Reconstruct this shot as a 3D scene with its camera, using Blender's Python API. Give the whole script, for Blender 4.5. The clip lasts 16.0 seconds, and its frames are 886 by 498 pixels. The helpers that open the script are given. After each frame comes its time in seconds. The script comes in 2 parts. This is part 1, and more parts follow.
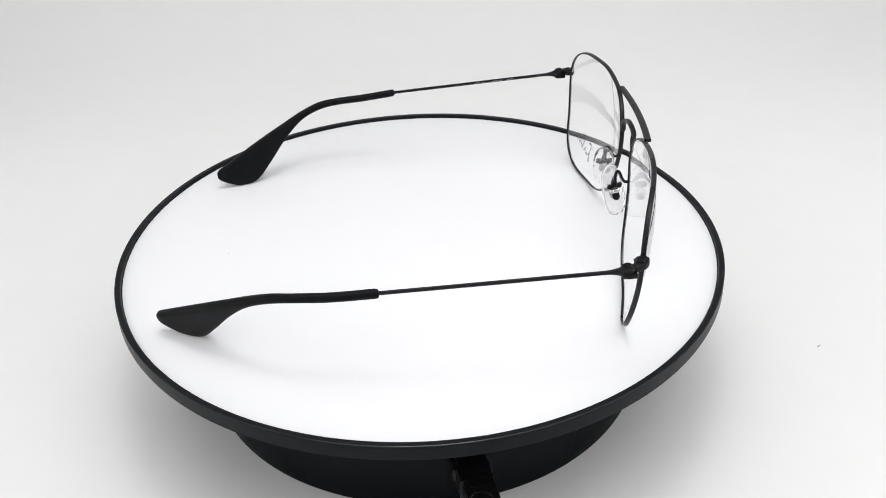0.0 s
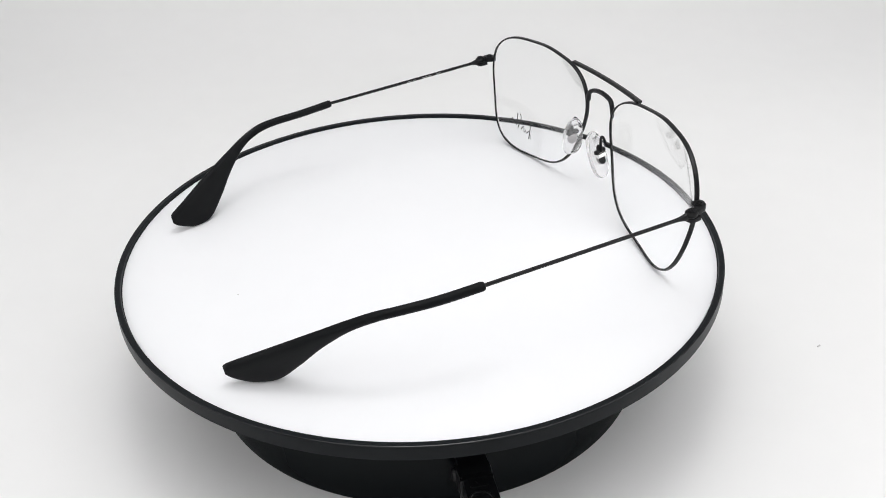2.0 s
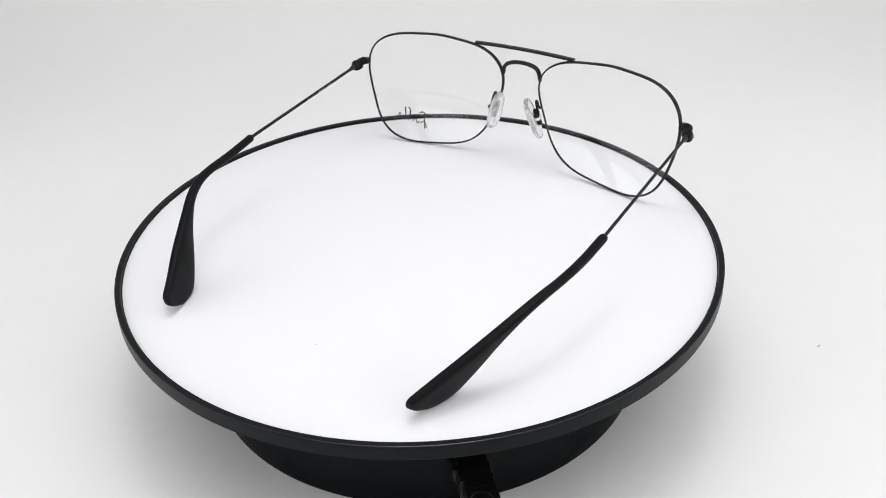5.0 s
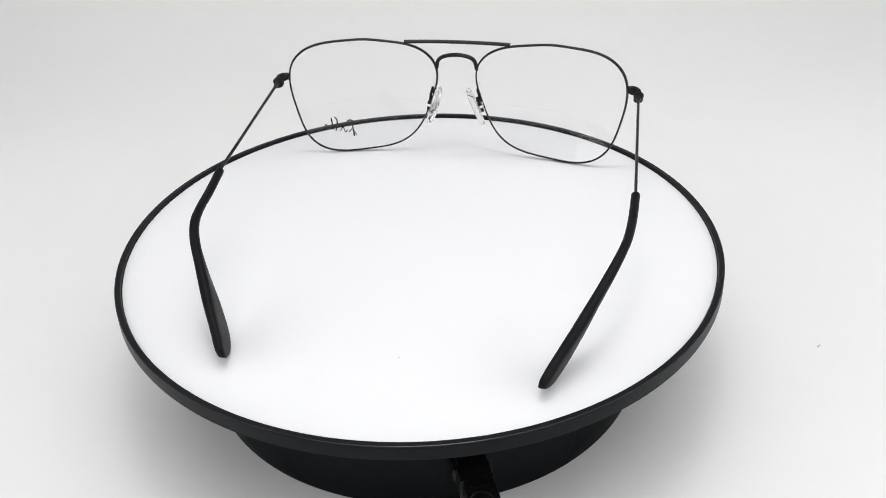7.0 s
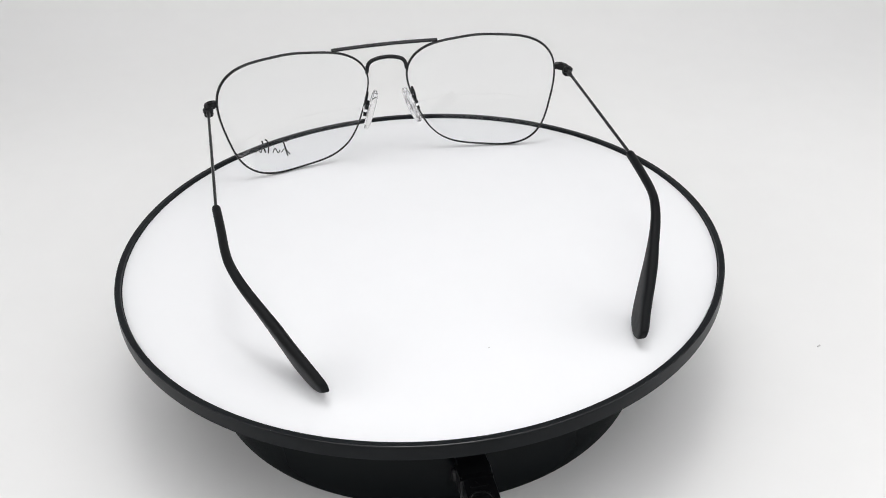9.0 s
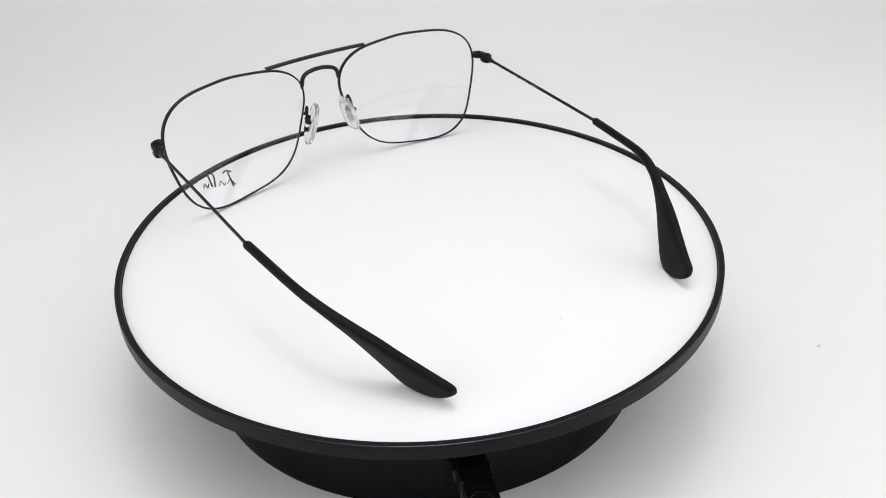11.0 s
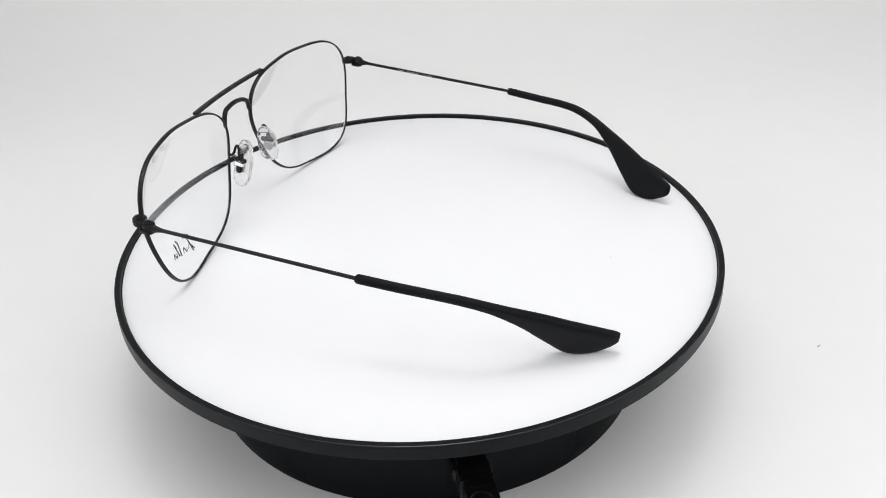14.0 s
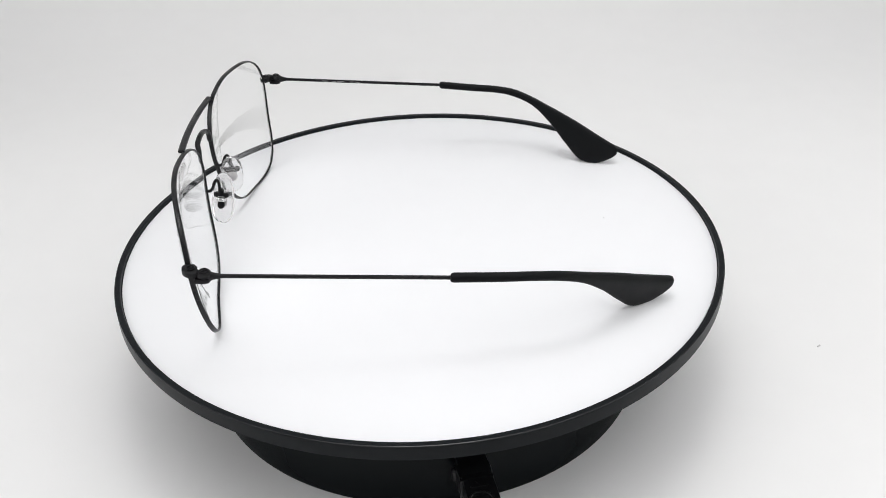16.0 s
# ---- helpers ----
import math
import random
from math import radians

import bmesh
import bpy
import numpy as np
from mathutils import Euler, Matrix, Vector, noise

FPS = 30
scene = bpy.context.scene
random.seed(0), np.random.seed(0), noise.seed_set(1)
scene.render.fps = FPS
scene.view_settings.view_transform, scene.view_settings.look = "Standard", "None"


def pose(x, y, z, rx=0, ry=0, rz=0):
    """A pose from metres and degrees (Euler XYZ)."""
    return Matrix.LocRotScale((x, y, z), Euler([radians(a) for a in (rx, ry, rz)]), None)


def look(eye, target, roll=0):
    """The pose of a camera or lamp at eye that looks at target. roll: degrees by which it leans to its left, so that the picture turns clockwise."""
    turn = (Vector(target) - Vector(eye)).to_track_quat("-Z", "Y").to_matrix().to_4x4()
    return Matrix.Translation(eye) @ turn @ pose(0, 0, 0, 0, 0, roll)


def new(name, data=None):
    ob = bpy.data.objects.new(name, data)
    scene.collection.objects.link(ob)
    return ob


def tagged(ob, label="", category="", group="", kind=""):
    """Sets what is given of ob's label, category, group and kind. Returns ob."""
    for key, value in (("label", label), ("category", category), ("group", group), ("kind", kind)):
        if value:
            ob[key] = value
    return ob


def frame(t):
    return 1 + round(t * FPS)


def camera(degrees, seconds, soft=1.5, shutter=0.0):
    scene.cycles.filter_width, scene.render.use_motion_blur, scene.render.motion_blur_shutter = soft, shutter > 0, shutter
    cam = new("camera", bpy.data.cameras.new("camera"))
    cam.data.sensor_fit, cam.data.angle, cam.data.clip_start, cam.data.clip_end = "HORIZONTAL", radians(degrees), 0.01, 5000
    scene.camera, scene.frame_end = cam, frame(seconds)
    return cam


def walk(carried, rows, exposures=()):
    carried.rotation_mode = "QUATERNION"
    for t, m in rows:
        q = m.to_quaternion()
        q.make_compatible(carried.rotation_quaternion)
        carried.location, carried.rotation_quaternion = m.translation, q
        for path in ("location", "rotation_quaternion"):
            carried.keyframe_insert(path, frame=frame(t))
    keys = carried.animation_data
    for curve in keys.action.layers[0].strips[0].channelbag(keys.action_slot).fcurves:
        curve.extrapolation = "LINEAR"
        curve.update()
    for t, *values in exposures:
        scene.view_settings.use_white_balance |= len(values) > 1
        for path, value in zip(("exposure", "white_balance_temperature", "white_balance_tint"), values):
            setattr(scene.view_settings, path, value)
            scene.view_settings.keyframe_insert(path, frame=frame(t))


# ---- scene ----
cam = camera(53.772, 16.0, soft=0.7)
cam.data.dof.use_dof, cam.data.dof.focus_distance, cam.data.dof.aperture_fstop = True, 0.25, 58
EYE = (0.0, -0.25439, 0.15558)
_pan, _tilt = radians(1.7391), radians(32.5579)
AIM = (EYE[0] + math.sin(_pan) * math.cos(_tilt), EYE[1] + math.cos(_pan) * math.cos(_tilt), EYE[2] - math.sin(_tilt))
CAMERA_POSE = look(EYE, AIM, -2.1147)
walk(cam, [(0.0, CAMERA_POSE), (16.0, CAMERA_POSE)], [(0.0, 0.03), (3.0, 0.02), (7.0, -0.01), (16.0, -0.02)])

# ---- light: white light tent, one large diffused overhead panel, plus added unseen lamps ----
world = bpy.data.worlds.new("world")
scene.world = world
world.use_nodes = True
world.node_tree.nodes["Background"].inputs["Color"].default_value = (0.95, 0.97, 1.0, 1)
world.node_tree.nodes["Background"].inputs["Strength"].default_value = 0.3

GROUND = -0.0479          # top of the paper under the turntable
PLATE = -0.00115          # top of the white platter


def area_lamp(name, eye, target, sx, sy, watts, color, spread=160):
    data = bpy.data.lights.new(name, "AREA")
    data.shape, data.size, data.size_y, data.energy, data.color = "RECTANGLE", sx, sy, watts, color
    data.spread = radians(spread)
    ob = new(name, data)
    ob.matrix_world = look(eye, target)
    return ob


area_lamp("tent_light", (0.07, -0.15, 0.70), (0.07, -0.15, 0.0), 0.95, 0.95, 2.3, (0.995, 0.992, 1.0), 128)
# unseen fill lamps, added either side to lift the shadow round the base
area_lamp("side_fill", (-0.57, -0.30, 0.25), (0.0, -0.30, 0.15), 0.70, 0.52, 1.07, (1.0, 0.99, 0.985))
area_lamp("side_fill", (0.57, -0.27, 0.25), (0.0, -0.27, 0.15), 0.70, 0.52, 1.07, (1.0, 0.99, 0.985))
# smaller unseen lamp above, added to firm up the shadows on the platter
area_lamp("small_top_lamp", (0.02, -0.01, 0.66), (0.02, -0.01, 0.0), 0.18, 0.14, 0.46, (0.99, 0.992, 1.0))


# ---- materials ----
def node_material(name, color, rough=0.5, metal=0.0, spread=0.0, scale=200.0, bump=0.0, bump_scale=900.0, ior=1.5,
                  transmission=0.0, shine=0.5, rough_spread=0.0):
    m = bpy.data.materials.new(name)
    m.use_nodes = True
    nt = m.node_tree
    p = nt.nodes["Principled BSDF"]
    p.inputs["Base Color"].default_value = (*color, 1)
    p.inputs["Roughness"].default_value = rough
    p.inputs["Metallic"].default_value = metal
    p.inputs["IOR"].default_value = ior
    p.inputs["Transmission Weight"].default_value = transmission
    p.inputs["Specular IOR Level"].default_value = shine
    co = nt.nodes.new("ShaderNodeTexCoord")
    if spread > 0:
        fine = nt.nodes.new("ShaderNodeTexNoise")
        fine.inputs["Scale"].default_value, fine.inputs["Detail"].default_value = scale, 6
        wide = nt.nodes.new("ShaderNodeTexNoise")
        wide.inputs["Scale"].default_value, wide.inputs["Detail"].default_value = scale / 14, 3
        both = nt.nodes.new("ShaderNodeMath")
        both.operation = "ADD"
        ramp = nt.nodes.new("ShaderNodeMapRange")
        ramp.inputs["From Min"].default_value, ramp.inputs["From Max"].default_value = 0.6, 1.4
        ramp.inputs["To Min"].default_value, ramp.inputs["To Max"].default_value = 1 - spread, 1 + spread
        mix = nt.nodes.new("ShaderNodeVectorMath")
        mix.operation = "SCALE"
        mix.inputs[0].default_value = color
        nt.links.new(co.outputs["Object"], fine.inputs["Vector"])
        nt.links.new(co.outputs["Object"], wide.inputs["Vector"])
        nt.links.new(fine.outputs["Fac"], both.inputs[0])
        nt.links.new(wide.outputs["Fac"], both.inputs[1])
        nt.links.new(both.outputs[0], ramp.inputs["Value"])
        nt.links.new(ramp.outputs["Result"], mix.inputs["Scale"])
        nt.links.new(mix.outputs[0], p.inputs["Base Color"])
        if rough_spread > 0:
            rr = nt.nodes.new("ShaderNodeMapRange")
            rr.inputs["From Min"].default_value, rr.inputs["From Max"].default_value = 0.6, 1.4
            rr.inputs["To Min"].default_value, rr.inputs["To Max"].default_value = rough - rough_spread, rough + rough_spread
            nt.links.new(both.outputs[0], rr.inputs["Value"])
            nt.links.new(rr.outputs["Result"], p.inputs["Roughness"])
    if bump > 0:
        n = nt.nodes.new("ShaderNodeTexNoise")
        n.inputs["Scale"].default_value, n.inputs["Detail"].default_value = bump_scale, 4
        b = nt.nodes.new("ShaderNodeBump")
        b.inputs["Strength"].default_value, b.inputs["Distance"].default_value = bump, 0.0004
        nt.links.new(co.outputs["Object"], n.inputs["Vector"])
        nt.links.new(n.outputs["Fac"], b.inputs["Height"])
        nt.links.new(b.outputs["Normal"], p.inputs["Normal"])
    return m


PAPER = node_material("white_paper", (0.860, 0.859, 0.854), 0.75, spread=0.012, scale=60, bump=0.05, bump_scale=1500)
TENT = node_material("tent_cloth", (0.73, 0.73, 0.73), 0.9, spread=0.015, scale=40)
FRONT_WALL_GREY = node_material("grey_front_wall", (0.50, 0.505, 0.52), 0.9, spread=0.05, scale=40)
PLATTER_WHITE = node_material("white_sheet", (0.865, 0.870, 0.885), 0.6, spread=0.008, scale=90, bump=0.03, bump_scale=2500)
BLACK_RIM = node_material("black_plastic_rim", (0.0100, 0.0115, 0.0130), 0.36, spread=0.06, scale=150, rough_spread=0.03, shine=0.09)
RIM_EDGE = node_material("glossy_black_edge", (0.012, 0.0125, 0.014), 0.16, spread=0.1, scale=120, shine=0.28)
BLACK_BASE = node_material("black_gloss_plastic", (0.0045, 0.0060, 0.0069), 0.22, spread=0.08, scale=90, rough_spread=0.03, shine=0.09)
BLACK_RUBBER = node_material("black_cable_rubber", (0.0075, 0.008, 0.009), 0.3, spread=0.2, scale=500, bump=0.1, bump_scale=2500, shine=0.3)
MATTE_METAL = node_material("matte_black_metal", (0.010, 0.010, 0.011), 0.30, metal=0.1, spread=0.2, scale=900, bump=0.04, bump_scale=6000, rough_spread=0.07, shine=0.28)
HINGE_METAL = node_material("black_hinge_metal", (0.009, 0.009, 0.010), 0.36, metal=0.15, spread=0.2, scale=900, bump=0.06, bump_scale=5000, shine=0.2)
TIP_PLASTIC = node_material("matte_black_acetate", (0.0050, 0.0056, 0.0064), 0.48, spread=0.15, scale=500, bump=0.04, bump_scale=4000, rough_spread=0.06, shine=0.11)
LENS_GLASS = node_material("clear_lens", (0.99, 0.994, 0.995), 0.025, ior=1.40, transmission=1.0)
PAD_CLEAR = node_material("clear_silicone", (0.93, 0.925, 0.93), 0.10, ior=1.34, transmission=0.93)
PAD_CORE = node_material("grey_pad_core", (0.60, 0.585, 0.59), 0.45, metal=0.0, spread=0.1, scale=900)
STEEL = node_material("bright_steel", (0.88, 0.88, 0.88), 0.18, metal=1.0, spread=0.08, scale=900)
PRINT_BLACK = node_material("black_print", (0.012, 0.012, 0.013), 0.5, spread=0.1, scale=900)
PRINT_GREY = node_material("pale_grey_print", (0.26, 0.26, 0.26), 0.5, spread=0.2, scale=1500)
FLECK = node_material("grey_fleck", (0.52, 0.51, 0.50), 0.8, spread=0.1, scale=900)


# ---- mesh helpers ----
def finish(name, bm, material, parent=None, label="", smooth=40):
    bmesh.ops.recalc_face_normals(bm, faces=bm.faces[:])
    me = bpy.data.meshes.new(name)
    bm.to_mesh(me)
    bm.free()
    me.materials.append(material)
    me.polygons.foreach_set("use_smooth", [True] * len(me.polygons))
    me.set_sharp_from_angle(angle=radians(smooth))
    ob = new(name, me)
    if parent:
        ob.parent = parent
    if label:
        ob["label"] = label
    return ob


def part(name, bm, material, parent, label="", smooth=40):
    return finish(name, bm, material, parent, label, smooth)


def lathe(profile, steps=160, closed=True, bm=None):
    """A body of revolution about z from (radius, height) pairs."""
    bm = bm or bmesh.new()
    rings = []
    for r, z in profile:
        if r < 1e-7:
            rings.append([bm.verts.new((0, 0, z))])
        else:
            rings.append([bm.verts.new((r * math.cos(2 * math.pi * i / steps), r * math.sin(2 * math.pi * i / steps), z)) for i in range(steps)])
    pairs = list(zip(rings, rings[1:]))
    if closed:
        pairs.append((rings[-1], rings[0]))
    for a, b in pairs:
        for i in range(steps):
            j = (i + 1) % steps
            if len(a) == 1 and len(b) == 1:
                break
            if len(a) == 1:
                bm.faces.new((a[0], b[i], b[j]))
            elif len(b) == 1:
                bm.faces.new((a[i], a[j], b[0]))
            else:
                bm.faces.new((a[i], a[j], b[j], b[i]))
    return bm


def smooth_path(points, n=8, closed=False):
    """A Catmull-Rom curve through the points (tuples of any length)."""
    p = [np.array(q, float) for q in points]
    out = []
    m = len(p)
    for i in range(m if closed else m - 1):
        if closed:
            a, b, c, d = p[i - 1], p[i], p[(i + 1) % m], p[(i + 2) % m]
        else:
            b, c = p[i], p[i + 1]
            a = p[i - 1] if i else 2 * b - c
            d = p[i + 2] if i + 2 < m else 2 * c - b
        for k in range(n):
            t = k / n
            out.append(0.5 * (2 * b + (c - a) * t + (2 * a - 5 * b + 4 * c - d) * t * t + (3 * b - a - 3 * c + d) * t ** 3))
    if not closed:
        out.append(p[-1])
    return out


def superellipse(half_a, half_b, n=12, power=2.6):
    ring = []
    for i in range(n):
        t = 2 * math.pi * (i + 0.5) / n
        c, s = math.cos(t), math.sin(t)
        ring.append((half_a * math.copysign(abs(c) ** (2 / power), c), half_b * math.copysign(abs(s) ** (2 / power), s)))
    return ring


def sweep(path, sections, up=(0, 0, 1), closed=False, bm=None):
    """Sections (rings of (side, up) offsets, one for all or one per point) along a path."""
    bm = bm or bmesh.new()
    pts = [Vector(p[:3]) for p in path]
    m, rings = len(pts), []
    for i, p in enumerate(pts):
        if closed:
            tangent = pts[(i + 1) % m] - pts[i - 1]
        else:
            tangent = pts[min(i + 1, m - 1)] - pts[max(i - 1, 0)]
        tangent.normalize()
        u = up(i) if callable(up) else Vector(up)
        side = tangent.cross(u).normalized()
        top = side.cross(tangent).normalized()
        sec = sections[i] if isinstance(sections[0][0], (list, tuple)) else sections
        rings.append([bm.verts.new(p + side * a + top * b) for a, b in sec])
    k = len(rings[0])
    for i in range(m if closed else m - 1):
        a, b = rings[i], rings[(i + 1) % m]
        for j in range(k):
            bm.faces.new((a[j], a[(j + 1) % k], b[(j + 1) % k], b[j]))
    if not closed:
        bm.faces.new(rings[0])
        bm.faces.new(rings[-1][::-1])
    return bm


def rounded_box(sx, sy, sz, matrix, bevel=0.0003, bm=None):
    bm = bm or bmesh.new()
    made = bmesh.ops.create_cube(bm, size=1.0, matrix=matrix @ Matrix.Diagonal((sx, sy, sz, 1)))
    edges = list({e for v in made["verts"] for e in v.link_edges})
    bmesh.ops.bevel(bm, geom=edges, offset=bevel, segments=2, profile=0.6, affect="EDGES")
    return bm


def prism(outline, low, high, matrix, bevel=0.0003, bm=None):
    """A plate: an outline of (x, y) corners between two heights, with softened edges."""
    bm = bm or bmesh.new()
    rings = [[bm.verts.new(matrix @ Vector((x, y, z))) for x, y in outline] for z in (low, high)]
    made = [bm.faces.new(rings[0][::-1]), bm.faces.new(rings[1])]
    n = len(outline)
    made += [bm.faces.new((rings[0][i], rings[0][(i + 1) % n], rings[1][(i + 1) % n], rings[1][i])) for i in range(n)]
    edges = list({e for f in made for e in f.edges})
    bmesh.ops.bevel(bm, geom=edges, offset=bevel, segments=2, profile=0.6, affect="EDGES", clamp_overlap=True)
    return bm


def screw_head(radius, matrix, turn):
    """A sunk head: a raised collar round a lower face crossed by two driver slots' lips."""
    bm = drum(radius * 0.8, 0.0002, matrix, steps=20, bevel=0.00005)
    before = set(bm.verts)
    lathe([(radius * 0.78, 0.0), (radius, 0.0), (radius, 0.00025), (radius * 0.90, 0.00035), (radius * 0.78, 0.00025)], 24, True, bm)
    bmesh.ops.transform(bm, matrix=matrix, verts=[v for v in bm.verts if v not in before])
    for extra in (0, 90):
        rounded_box(radius * 1.3, radius * 0.28, 0.0003, matrix @ pose(0, 0, 0.00012, 0, 0, turn + extra), 0.00006, bm)
    return bm


def drum(radius, height, matrix, bm=None, steps=24, bevel=0.0002):
    """A short cylinder with softened rims, centred on matrix, its axis along local z."""
    bm = bm or bmesh.new()
    h = height / 2
    before = set(bm.verts)
    lathe([(0, -h), (radius - bevel, -h), (radius, -h + bevel), (radius, h - bevel), (radius - bevel, h), (0, h)], steps, False, bm)
    bmesh.ops.transform(bm, matrix=matrix, verts=[v for v in bm.verts if v not in before])
    return bm


# ---- the tent: paper sweep, then unseen side walls, front and ceiling that bounce light ----
HALF = 0.62
BACK = 0.56


def paper_sweep():
    """One sheet of paper: flat under the turntable, curving up behind it."""
    bm = bmesh.new()
    profile = [(-0.75, GROUND), (-0.3, GROUND), (0.0, GROUND)]
    radius, start = 0.30, BACK - 0.30
    profile += [(start + radius * math.sin(a), GROUND + radius * (1 - math.cos(a))) for a in [math.pi / 2 * i / 24 for i in range(25)]]
    profile += [(BACK, 0.86)]
    profile = [(-0.75, GROUND - 0.002)] + profile + [(BACK + 0.002, 0.86)]
    under = [(BACK - 0.30 + 0.302 * math.sin(t), GROUND + 0.30 - 0.302 * math.cos(t)) for t in [math.pi / 2 * i / 24 for i in range(24, -1, -1)]]
    profile += under
    cols = 12
    grid = [[bm.verts.new((-HALF + 2 * HALF * i / cols, y, z)) for i in range(cols + 1)] for y, z in profile]
    for a, b in zip(grid, grid[1:] + grid[:1]):
        for i in range(cols):
            bm.faces.new((a[i], a[i + 1], b[i + 1], b[i]))
    bm.faces.new([g[0] for g in grid])
    bm.faces.new([g[-1] for g in grid][::-1])
    return bm


ground = finish("ground", paper_sweep(), PAPER)
tagged(ground, "seamless off-white paper sweep under the turntable", "backdrop", kind="structure")


def slab(name, sx, sy, sz, x, y, z, label, material=TENT):
    ob = finish(name, rounded_box(sx, sy, sz, pose(x, y, z), 0.001), material)
    return tagged(ob, label, "wall" if "wall" in name else "ceiling", kind="structure")


slab("wall_west", 0.01, 1.4, 0.94, -HALF - 0.007, -0.1, 0.40, "plain white cloth side of the photo tent")
slab("wall_east", 0.01, 1.4, 0.94, HALF + 0.007, -0.1, 0.40, "plain white cloth side of the photo tent")
# added closing wall, unseen; its grey sets the front fill and reflections
slab("wall_south", 1.26, 0.01, 0.94, 0, -0.757, 0.40, "plain grey wall added behind the camera, never seen", FRONT_WALL_GREY)
slab("ceiling", 1.26, 1.36, 0.01, 0, -0.09, 0.80, "plain white cloth top of the photo tent")

# ---- turntable ----
turntable = new("turntable")
turntable.location = (0, 0, GROUND)
tagged(turntable, "black motorised turntable with a white round platter on white paper", "turntable")


def turntable_base():
    r, top, bottom = 0.0764, -0.0056, GROUND
    return lathe([(0, top), (r - 0.004, top), (r - 0.0035, top - 0.001), (r - 0.0012, bottom + 0.004), (r, bottom + 0.0012),
                  (r - 0.0002, bottom + 0.0003), (r - 0.001, bottom), (0, bottom)], 160, False)


def shifted(bm, dz):
    bmesh.ops.translate(bm, verts=bm.verts[:], vec=(0, 0, dz))
    return bm


base = part("base", shifted(turntable_base(), -GROUND), BLACK_BASE, turntable, "glossy black plastic drum base")
platter = part("platter", lathe([
    (0, -0.0046), (0.0999, -0.0046), (0.1002, -0.0044), (0.1002, -0.0040), (0.1000, -0.00030), (0.0998, -0.00016), (0.0997, 0.0),
    (0.0984, 0.0), (0.0982, -0.0001), (0.0981, -0.0004), (0.0980, -0.0018), (0, -0.0018)], 240, False), BLACK_RIM, turntable, "thin raised black rim", smooth=16)
platter.location = (0, 0, -GROUND)
# thin ring added, shinier than the rim, to draw its highlight line
part("rim_edge", lathe([(0.09974, 0.00002), (0.09990, -0.00003), (0.10002, -0.00012), (0.0998, -0.00024), (0.0995, -0.0002)], 240), RIM_EDGE, platter, "chamfer of the black rim, glossier for its highlight line", smooth=16)
part("white_top", lathe([(0, PLATE), (0.0976, PLATE), (0.0978, PLATE - 0.0001), (0.0978, PLATE - 0.0005), (0, PLATE - 0.0005)], 240, False), PLATTER_WHITE, platter, "smooth matt white sheet")

speck = part("speck", rounded_box(0.0005, 0.00028, 0.00014, pose(-0.0077, -0.0641, PLATE + 0.00008, 0, 0, 20), 0.00008), FLECK, platter, "tiny grey speck of dust")

# ---- power cable plugged into the base ----
power_cable = new("power_cable")
power_cable.location = (0.0115, -0.0757, GROUND)
tagged(power_cable, "black power lead plugged into the turntable base", "cable")


def plug_body():
    bm = rounded_box(0.0092, 0.0250, 0.0070, pose(0.0014, -0.0100, 0.0147, 0, 0, 9), 0.0013)
    rounded_box(0.0104, 0.0056, 0.0080, pose(0.0002, -0.0042, 0.0145, 0, 0, 9), 0.0018, bm)
    # a rounded lug on one side of the collar and a stepped shoulder behind it
    drum(0.0016, 0.0046, pose(-0.0046, -0.0034, 0.0152), bm, 20, 0.0007)
    rounded_box(0.0098, 0.0014, 0.0074, pose(0.0007, -0.0078, 0.0146, 0, 0, 9), 0.0006, bm)
    return bm


part("plug", plug_body(), BLACK_RUBBER, power_cable, "black moulded plug")


def grip_ribs():
    """Cross ribs and a curved lip on the plug's upper face."""
    bm = bmesh.new()
    for k in range(3):
        rounded_box(0.0050, 0.0007, 0.0006, pose(0.0012 + 0.0004 * k, -0.0110 - 0.0028 * k, 0.0183, 0, 0, 9), 0.0002, bm)
    lip = [(-0.0016, -0.0150, 0.0182), (-0.0006, -0.0138, 0.0184), (0.0016, -0.0134, 0.0185), (0.0036, -0.0140, 0.0184), (0.0048, -0.0154, 0.0182)]
    sweep(smooth_path(lip, 5), superellipse(0.00035, 0.00035, 8, 2), bm=bm)
    rounded_box(0.0014, 0.0003, 0.0003, pose(0.0008, -0.0098, 0.01825, 0, 0, -50), 0.0001, bm)
    return bm


part("grip", grip_ribs(), BLACK_RUBBER, power_cable, "raised grip ribs")
cable_path = smooth_path([(0.0033, -0.0210, 0.0147), (0.0045, -0.030, 0.0140), (0.008, -0.045, 0.0080), (0.018, -0.065, 0.0024),
                          (0.045, -0.100, 0.0022), (0.09, -0.16, 0.0022), (0.12, -0.28, 0.0022), (0.13, -0.45, 0.0022)], 8)
part("cord", sweep(cable_path, superellipse(0.002, 0.002, 12, 2)), BLACK_RUBBER, power_cable)

# ---- eyeglasses ----
S = 0.1                                   # lengths below are in tenths of a metre
FRONT = (0.19774, 0.75147, 0.37665)       # middle of the front, before the platter turns
YAW, PITCH = -13.2044, 4.8353
LIFT = FRONT[2] * S - PLATE
TILTED = pose(0, 0, LIFT, PITCH)          # from the front's own axes to the glasses' base
glasses = new("eyeglasses")
tagged(glasses, "thin matte black metal double-bridge eyeglasses, open, standing on the white platter", "eyeglasses")

SHAPE = (0.23417, -0.0037, -0.02617, 0.00876, -0.00266, -0.00666, 0.01499, -0.00772, -0.00058, 0.00045, 0.00578, -0.00048, -0.00146, 0.00086, -0.00143)
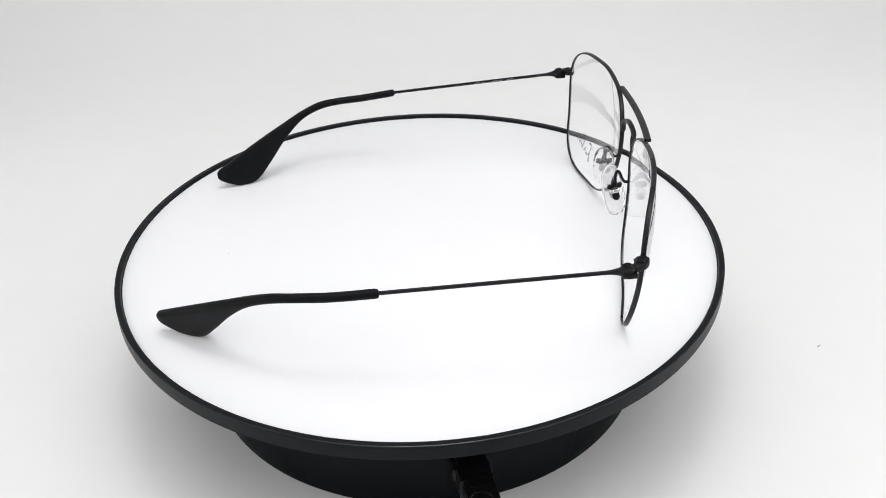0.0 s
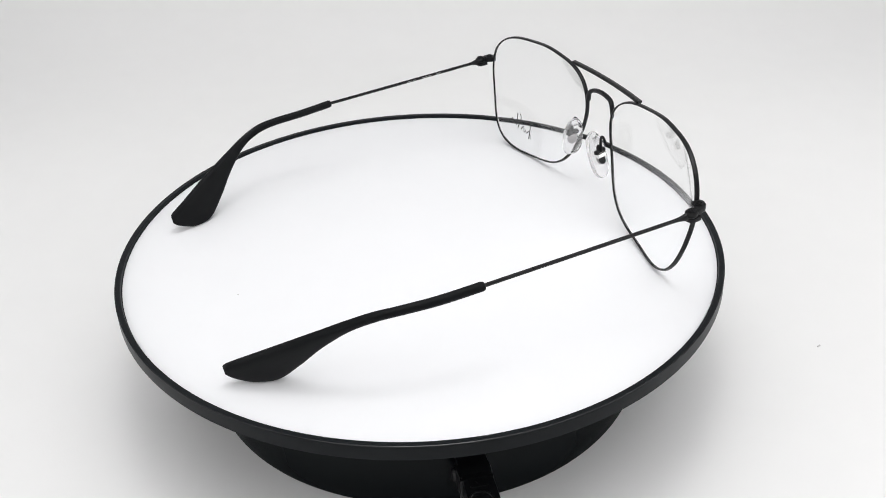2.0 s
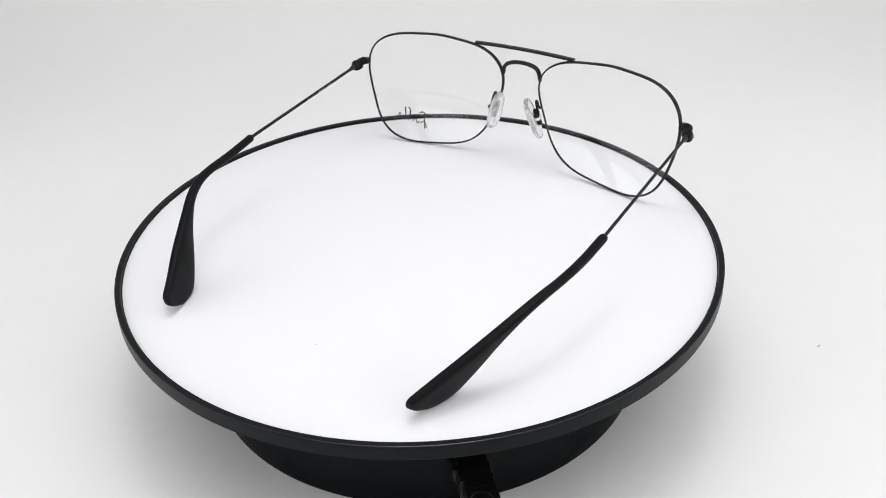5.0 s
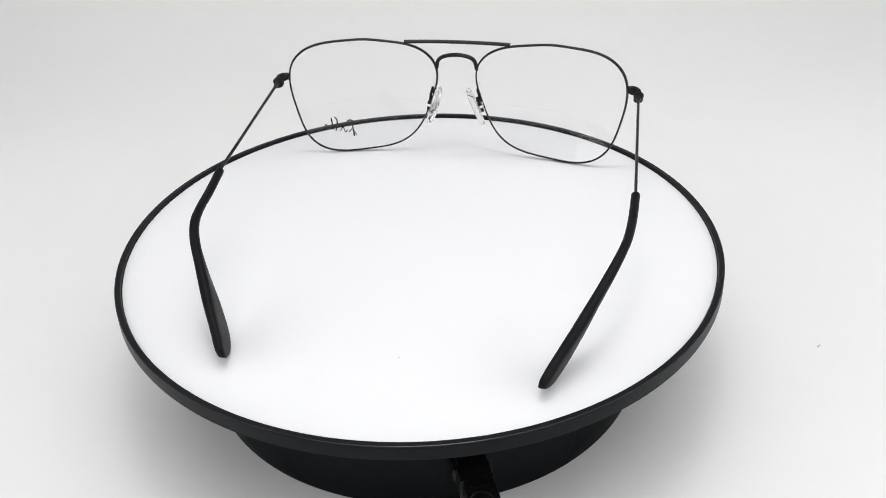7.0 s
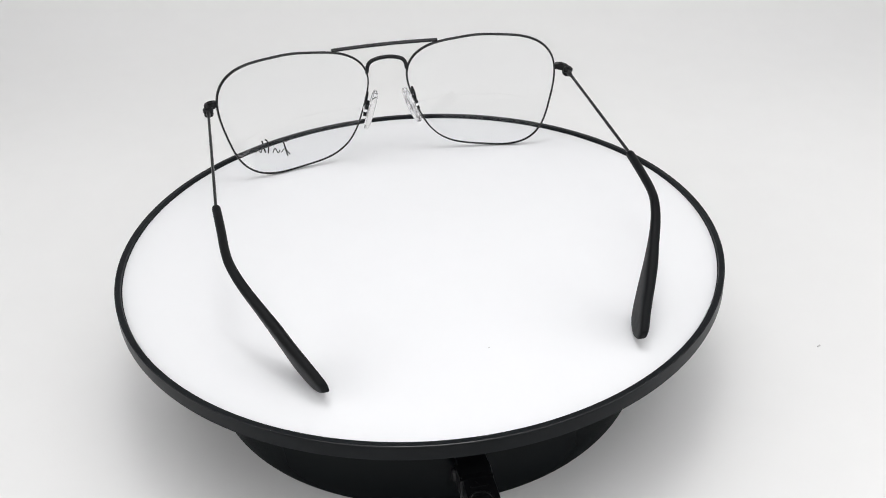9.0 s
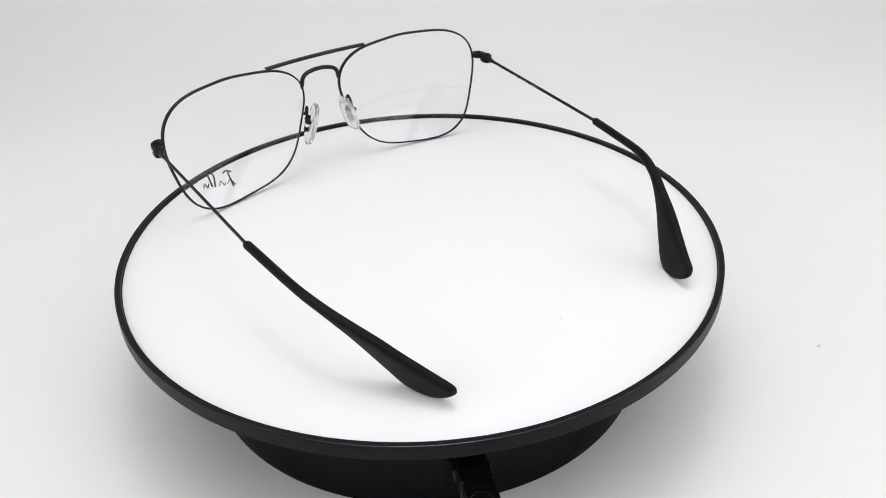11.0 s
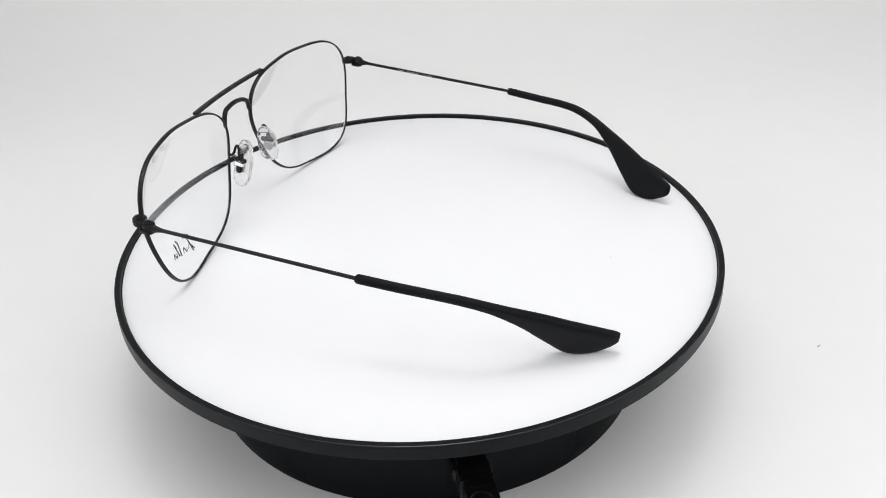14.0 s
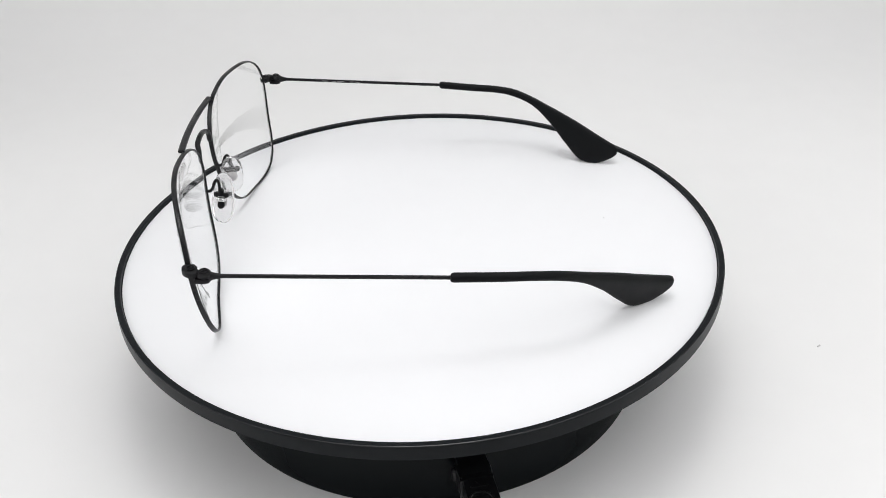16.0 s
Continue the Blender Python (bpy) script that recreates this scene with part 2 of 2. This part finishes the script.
MID_U, MID_V = 0.3757, -0.11333


def bow(u, v):
    """How far the front curves back at (u, v)."""
    return -0.42519 * u * u - 0.15247 * (abs(u) - 0.89427) ** 2 - 0.64782 * v * v


def eye_shape(t, grow=0.0, share=1.0):
    """A point of the lens outline, by its angle, in the front's plane."""
    r = SHAPE[0] + sum(SHAPE[2 * k - 1] * math.cos(k * t) + SHAPE[2 * k] * math.sin(k * t) for k in range(1, 8)) + grow
    return MID_U + share * r * math.cos(t) * 1.2, MID_V + share * r * math.sin(t)


def front_point(u, v, off=0.0):
    return TILTED @ (Vector((u, bow(u, v) + off, v)) * S)


def local(u, w, v):
    return TILTED @ (Vector((u, w, v)) * S)


FRONT_AXIS = TILTED.to_3x3() @ Vector((0, 1, 0))
UP_AXIS = TILTED.to_3x3() @ Vector((0, 0, 1))
STEPS = 168


def rim_wire(side):
    path = []
    for i in range(STEPS):
        u, v = eye_shape(2 * math.pi * i / STEPS)
        path.append(front_point(side * u, v))
    def outward(i):
        u, v = eye_shape(2 * math.pi * i / STEPS)
        slope_u = -2 * 0.42519 * u - 2 * 0.15247 * (u - 0.89427)
        return (TILTED.to_3x3() @ Vector((-side * slope_u, 1, 2 * 0.64782 * v))).normalized()

    return sweep(path, superellipse(0.00031, 0.00072, 12, 2.8), outward, closed=True)


def lens_body(side):
    bm = bmesh.new()
    shares = (0.16, 0.34, 0.52, 0.70, 0.86, 0.96, 1.0)
    faces = []
    for off in (0.0040, -0.0040):
        c = bm.verts.new(front_point(side * MID_U, MID_V, off))
        rings = [[c]]
        for share in shares:
            ring = []
            for i in range(84):
                u, v = eye_shape(2 * math.pi * i / 84, -0.002, share)
                ring.append(bm.verts.new(front_point(side * u, v, off)))
            rings.append(ring)
        for i in range(84):
            bm.faces.new((c, rings[1][i], rings[1][(i + 1) % 84]))
        for a, b in zip(rings[1:], rings[2:]):
            for i in range(84):
                bm.faces.new((a[i], a[(i + 1) % 84], b[(i + 1) % 84], b[i]))
        faces.append(rings[-1])
    a, b = faces
    for i in range(84):
        bm.faces.new((a[i], a[(i + 1) % 84], b[(i + 1) % 84], b[i]))
    return bm


for side in (1, -1):
    part("rim", rim_wire(side), MATTE_METAL, glasses)
    lens = part("lens", lens_body(side), LENS_GLASS, glasses, "clear lens")
    lens.visible_shadow = False
    if side == -1:
        printed_lens = lens

# the straight upper bar and the arched bridge
bar_path = [local(-0.204 + 0.408 * i / 16, -0.083 + 0.011 * (1 - (i / 8 - 1) ** 2), 0.058) for i in range(17)]
part("brow_bar", sweep(bar_path, superellipse(0.00100, 0.00052, 12, 3), UP_AXIS), MATTE_METAL, glasses)
half_arch = [(0.0795, -0.1020, -0.043), (0.0775, -0.1018, -0.035), (0.0735, -0.1012, -0.013), (0.0650, -0.0985, 0.0000), (0.0500, -0.0935, 0.0070), (0.0260, -0.0918, 0.0123), (0.0, -0.0920, 0.0145)]
arch = [(-u, w, v) for u, w, v in half_arch] + [p for p in half_arch[-2::-1]]
arch_path = [local(*p) for p in smooth_path(arch, 6)]
arch_sections = []
for i in range(len(arch_path)):
    k = 0.55 + 0.45 * min(1.0, min(i, len(arch_path) - 1 - i) / 7)
    arch_sections.append(superellipse(0.00075 * k, 0.00085 * k, 12, 2.2))
part("bridge", sweep(arch_path, arch_sections, FRONT_AXIS), MATTE_METAL, glasses)


# nose pads on their wire arms
def pad_matrix(side):
    """Local x points to the nose, y to the front, z up the pad."""
    place = local(side * 0.080, -0.166, -0.163)
    return Matrix.Translation(place) @ TILTED.to_quaternion().to_matrix().to_4x4() @ pose(0, 0, 0, 0, -20 if side == 1 else 17, 15 if side == 1 else -10)


def pad_shell(side):
    """A drop-shaped clear pad, domed towards the nose."""
    bm = bmesh.new()
    rings = []
    layers = ((-0.0007, 0.84), (-0.0009, 0.94), (-0.0006, 1.0), (0.0003, 1.0), (0.0009, 0.93), (0.0012, 0.74), (0.0013, 0.40))
    m = pad_matrix(side)
    for x, k in layers:
        ring = []
        for i in range(28):
            t = 2 * math.pi * i / 28
            wide = 0.0036 * (1 - 0.10 * math.sin(t))
            c, s = math.cos(t), math.sin(t)
            c, s = math.copysign(abs(c) ** 0.8, c), math.copysign(abs(s) ** 0.8, s)
            ring.append(bm.verts.new(m @ Vector((-side * x, wide * k * c, 0.0083 * k * s))))
        rings.append(ring)
    for a, b in zip(rings, rings[1:]):
        for i in range(28):
            bm.faces.new((a[i], a[(i + 1) % 28], b[(i + 1) % 28], b[i]))
    bm.faces.new(rings[0])
    bm.faces.new(rings[-1][::-1])
    return bm


for side in (1, -1):
    pad = part("nose_pad", pad_shell(side), PAD_CLEAR, glasses, "clear silicone nose pad")
    pad.visible_shadow = False
    m = pad_matrix(side)
    core = drum(0.0017, 0.0004, m @ pose(side * 0.0009, 0, -0.0011, 0, 90, 0) @ Matrix.Diagonal((1.35, 1, 1, 1)))
    part("core", core, PAD_CORE, pad, "pale grey metal plate")
    # a stem with two round ears, a bright clip below it and a rounded foot
    x = side * 0.0019
    flat = m @ pose(x, 0, 0, 0, 90, 0) @ Matrix.Scale(-1, 4, (1, 0, 0))
    mount = prism([(0.0009, -0.0013), (0.0009, 0.0013), (0.0018, 0.0010), (0.0026, 0.0005), (0.0036, 0.0002), (0.0036, -0.0002), (0.0026, -0.0005), (0.0018, -0.0010)], -0.0006, 0.0006, flat, 0.0003)
    for y in (-0.0016, 0.0016):
        drum(0.00085, 0.0013, m @ pose(x, y, 0.0013, 0, 90, 0), mount, bevel=0.0003)
    prism([(-0.0008, -0.0010), (-0.0026, -0.0011), (-0.0033, -0.0004), (-0.0033, 0.0004), (-0.0026, 0.0011), (-0.0008, 0.0010)], -0.0006, 0.0006, flat, 0.0003, mount)
    part("mount", mount, HINGE_METAL, pad, "black metal pad mount with two ears")
    clip = rounded_box(0.0017, 0.0032, 0.0014, m @ pose(side * 0.0020, 0, -0.0002), 0.0004)
    for y in (-0.0008, 0.0008):
        drum(0.00045, 0.0019, m @ pose(side * 0.0021, y, -0.0002, 0, 90, 0), clip, 16, 0.0001)
    part("clip", clip, STEEL, pad, "bright steel clip")
    arm = [(0.0915, -0.118, -0.134), (0.0905, -0.128, -0.135), (0.0885, -0.137, -0.124), (0.0875, -0.143, -0.106), (0.0872, -0.150, -0.0965),
           (0.0890, -0.156, -0.101), (0.0940, -0.160, -0.118), (0.0985, -0.159, -0.145)]
    arm_path = [local(side * u, w, v) for u, w, v in smooth_path(arm, 6)]
    part("pad_arm", sweep(arm_path, superellipse(0.00048, 0.00048, 10, 2), Vector((1, 0.01, 0))), HINGE_METAL, glasses)

# end pieces, hinges, temples
TEMPLES = {
    1: (0.687, 0.679, (0.6794, 0.6718, 0.6597, 0.6422, 0.6154, 0.5800, 0.5467, 0.5131, 0.4858, 0.4707, 0.4600)),
    -1: (0.679, 0.661, (0.6611, 0.6490, 0.6405, 0.6284, 0.6013, 0.5597, 0.5204, 0.4845, 0.4530, 0.4347, 0.4210)),
}
BACKS = (-0.875, -1.0, -1.1, -1.17, -1.24, -1.31, -1.37, -1.43, -1.49, -1.530, -1.561)
TOPS = (-0.0390, -0.0415, -0.0405, -0.0452, -0.0643, -0.0890, -0.1108, -0.1342, -0.1596, -0.1760, -0.1880)
FEET = (-0.0660, -0.0680, -0.0668, -0.0720, -0.0940, -0.1470, -0.2085, -0.2607, -0.2625, -0.2430, -0.2190)
WIDES = (0.0135, 0.0136, 0.0134, 0.0141, 0.0155, 0.0165, 0.0188, 0.0188, 0.0172, 0.0155, 0.0135)    # half thicknesses
LEANS = (0.0, 0.0, -0.015, -0.108, -0.193, -0.255, -0.278, -0.264, -0.22, -0.175, -0.14)


def tip_sleeve(side, us):
    """A round sleeve that flares into a flat, leaning paddle with a straight upper edge."""
    path = smooth_path(list(zip(us, BACKS, TOPS, FEET, WIDES, LEANS)), 10)
    start, stop = BACKS[0], BACKS[-1]
    grid = [start - d for d in (0.0, 0.001, 0.003, 0.006, 0.010)] + [start + (stop - start) * i / 80 for i in range(2, 78)]
    grid += [stop + d for d in (0.017, 0.013, 0.0095, 0.0065, 0.004, 0.0022, 0.001, 0.0003, 0.0)]
    bm = bmesh.new()
    rings = []
    for y in sorted(set(grid), reverse=True):
        u, top, foot, wide, lean = [float(np.interp(-y, [-q[1] for q in path], [q[k] for q in path])) for k in (0, 2, 3, 4, 5)]
        nose = 0.5 + 0.5 * math.sqrt(1 - (1 - min(1.0, (start - y) / 0.010)) ** 2)
        tail = 0.64 + 0.36 * math.sqrt(1 - (1 - min(1.0, (y - stop) / 0.016)) ** 2)
        flat = min(1.0, max(0.0, (-y - 1.12) / 0.2))
        tall = (top - foot) / 2 * nose * tail
        ring = []
        for p, q in superellipse(wide * nose * tail, tall, 20, 2.1 + 1.7 * flat):
            ring.append(bm.verts.new(local(side * (u + p - lean * q), y, (top + foot) / 2 + q)))
        rings.append(ring)
    for a, b in zip(rings, rings[1:]):
        for j in range(20):
            bm.faces.new((a[j], a[(j + 1) % 20], b[(j + 1) % 20], b[j]))
    bm.faces.new(rings[0])
    bm.faces.new(rings[-1][::-1])
    return bm


for side, (hinge_u, sleeve_u, us) in TEMPLES.items():
    flip = TILTED @ Matrix.Diagonal((side, 1, 1, 1))
    hx, hy = hinge_u * S, -0.0236
    outline = [(0.0644, -0.0181), (0.0661, -0.0174), (0.0678, -0.0179), (0.0690, -0.0191), (0.0694, -0.0208), (hx + 0.0009, -0.0222),
               (hx - 0.0010, -0.0222), (0.0664, -0.0211), (0.0645, -0.0208)]
    end = prism(outline, -0.0061, -0.0043, flip, 0.0006)
    # the lower leaf reaching under the barrel
    tongue = [(hx + 0.0016, -0.0212), (hx + 0.0017, hy), (hx + 0.0012, hy - 0.0012), (hx, hy - 0.0017), (hx - 0.0012, hy - 0.0012), (hx - 0.0017, hy), (hx - 0.0016, -0.0212)]
    prism(tongue, -0.0075, -0.0061, flip, 0.0004, end)
    end_piece = part("end_piece", end, HINGE_METAL, glasses, "black end piece gripping the rim")
    part("screw", screw_head(0.00115, flip @ pose(0.0670, -0.0200, -0.00428), 20), HINGE_METAL, end_piece, "small black screw head")
    knuckle = drum(0.00185, 0.0017, TILTED @ pose(side * hx, hy, -0.0052), steps=32, bevel=0.0004)
    hinge = part("hinge", knuckle, HINGE_METAL, glasses, "black barrel hinge")
    part("screw", screw_head(0.0012, TILTED @ pose(side * hx, hy, -0.00435), 30), HINGE_METAL, hinge, "small black screw head")
    wire, secs = [], []
    for i in range(41):
        k = i / 40
        wire.append(local(side * (hinge_u + (sleeve_u - hinge_u) * k), -0.246 - 0.645 * k, -0.058 + 0.006 * k))
        flare = max(0.0, 1 - k / 0.06)
        secs.append(superellipse((0.0049 + 0.004 * flare) * S, (0.0057 + 0.010 * flare ** 1.6) * S, 10, 2.2))
    temple = part("temple", sweep(wire, secs, UP_AXIS), MATTE_METAL, glasses, "thin black metal temple wire")
    marks = bmesh.new()
    for k, n in ((0.28, 0.030), (0.335, 0.018), (0.375, 0.036), (0.44, 0.014), (0.475, 0.022)):
        u = side * (hinge_u + (sleeve_u - hinge_u) * k - 0.00465)
        rounded_box(0.00006, n * S * 0.8, 0.00032, TILTED @ pose(u * S, (-0.246 - 0.645 * k) * S, (-0.058 + 0.006 * k) * S), 0.00001, marks)
    part("print", marks, PRINT_GREY, temple, "pale grey illegible printed bars")
    part("temple_tip", tip_sleeve(side, us), TIP_PLASTIC, glasses, "matte black plastic temple tip with a broad flared end")


# the small maker's mark printed on one lens, as plain strokes
def lens_mark():
    bm = bmesh.new()
    strokes = [((0.452, -0.258), (0.440, -0.252), (0.424, -0.256)),
               ((0.436, -0.256), (0.428, -0.294)),
               ((0.446, -0.286), (0.434, -0.276), (0.420, -0.290)),
               ((0.472, -0.288), (0.464, -0.276), (0.456, -0.288), (0.450, -0.280)),
               ((0.490, -0.252), (0.482, -0.262), (0.486, -0.290)),
               ((0.500, -0.256), (0.494, -0.288)),
               ((0.522, -0.288), (0.516, -0.276), (0.509, -0.288), (0.503, -0.278))]
    for n, s in enumerate(strokes):
        s = [(0.474 + (u - 0.472) * 1.25, -0.276 + (v + 0.274) * 1.38 + (u - 0.472) * 0.34) for u, v in s]
        pts = [front_point(-u, v, 0.0046) for u, v in (smooth_path(s, 5) if len(s) > 2 else s)]
        sweep(pts, superellipse(0.00023 if n in (2, 3, 6) else 0.00034, 0.00005, 6, 2), FRONT_AXIS, bm=bm)
    return bm


part("print", lens_mark(), PRINT_BLACK, printed_lens, "small black printed mark")

# ---- a fleck on the paper ----
fleck = finish("fleck", rounded_box(0.0016, 0.0005, 0.0003, pose(0.1416, -0.0143, GROUND + 0.00015, 0, 0, 35), 0.0001), FLECK)
tagged(fleck, "tiny grey fleck lying on the white paper", "lint")


# ---- what turns ----
RATE, START = 11.2743, -78.6946
UNEVEN = {0.5: -0.15, 1.5: -0.2, 2.0: -0.05, 2.5: 0.28, 3.0: 0.25, 3.5: 0.3, 7.0: -0.2, 7.5: -0.25, 8.0: 0.1, 8.5: 0.1, 9.0: 0.08,
          12.0: -0.1, 12.5: -0.25, 13.0: -0.28, 14.0: 0.13, 14.5: 0.12, 15.0: 0.05, 15.5: 0.05, 16.0: 0.05}


def motions():
    spin, ride = [], []
    for i in range(33):
        t = i * 0.5
        a = START + RATE * t + UNEVEN.get(t, 0.0)
        c, s = math.cos(radians(a)), math.sin(radians(a))
        spin.append((t, pose(0, 0, -GROUND, 0, 0, a)))
        x, y = FRONT[0] * S, FRONT[1] * S
        ride.append((t, pose(c * x - s * y, s * x + c * y, PLATE, 0, 0, YAW + a)))
    walk(platter, spin)
    walk(glasses, ride)


motions()
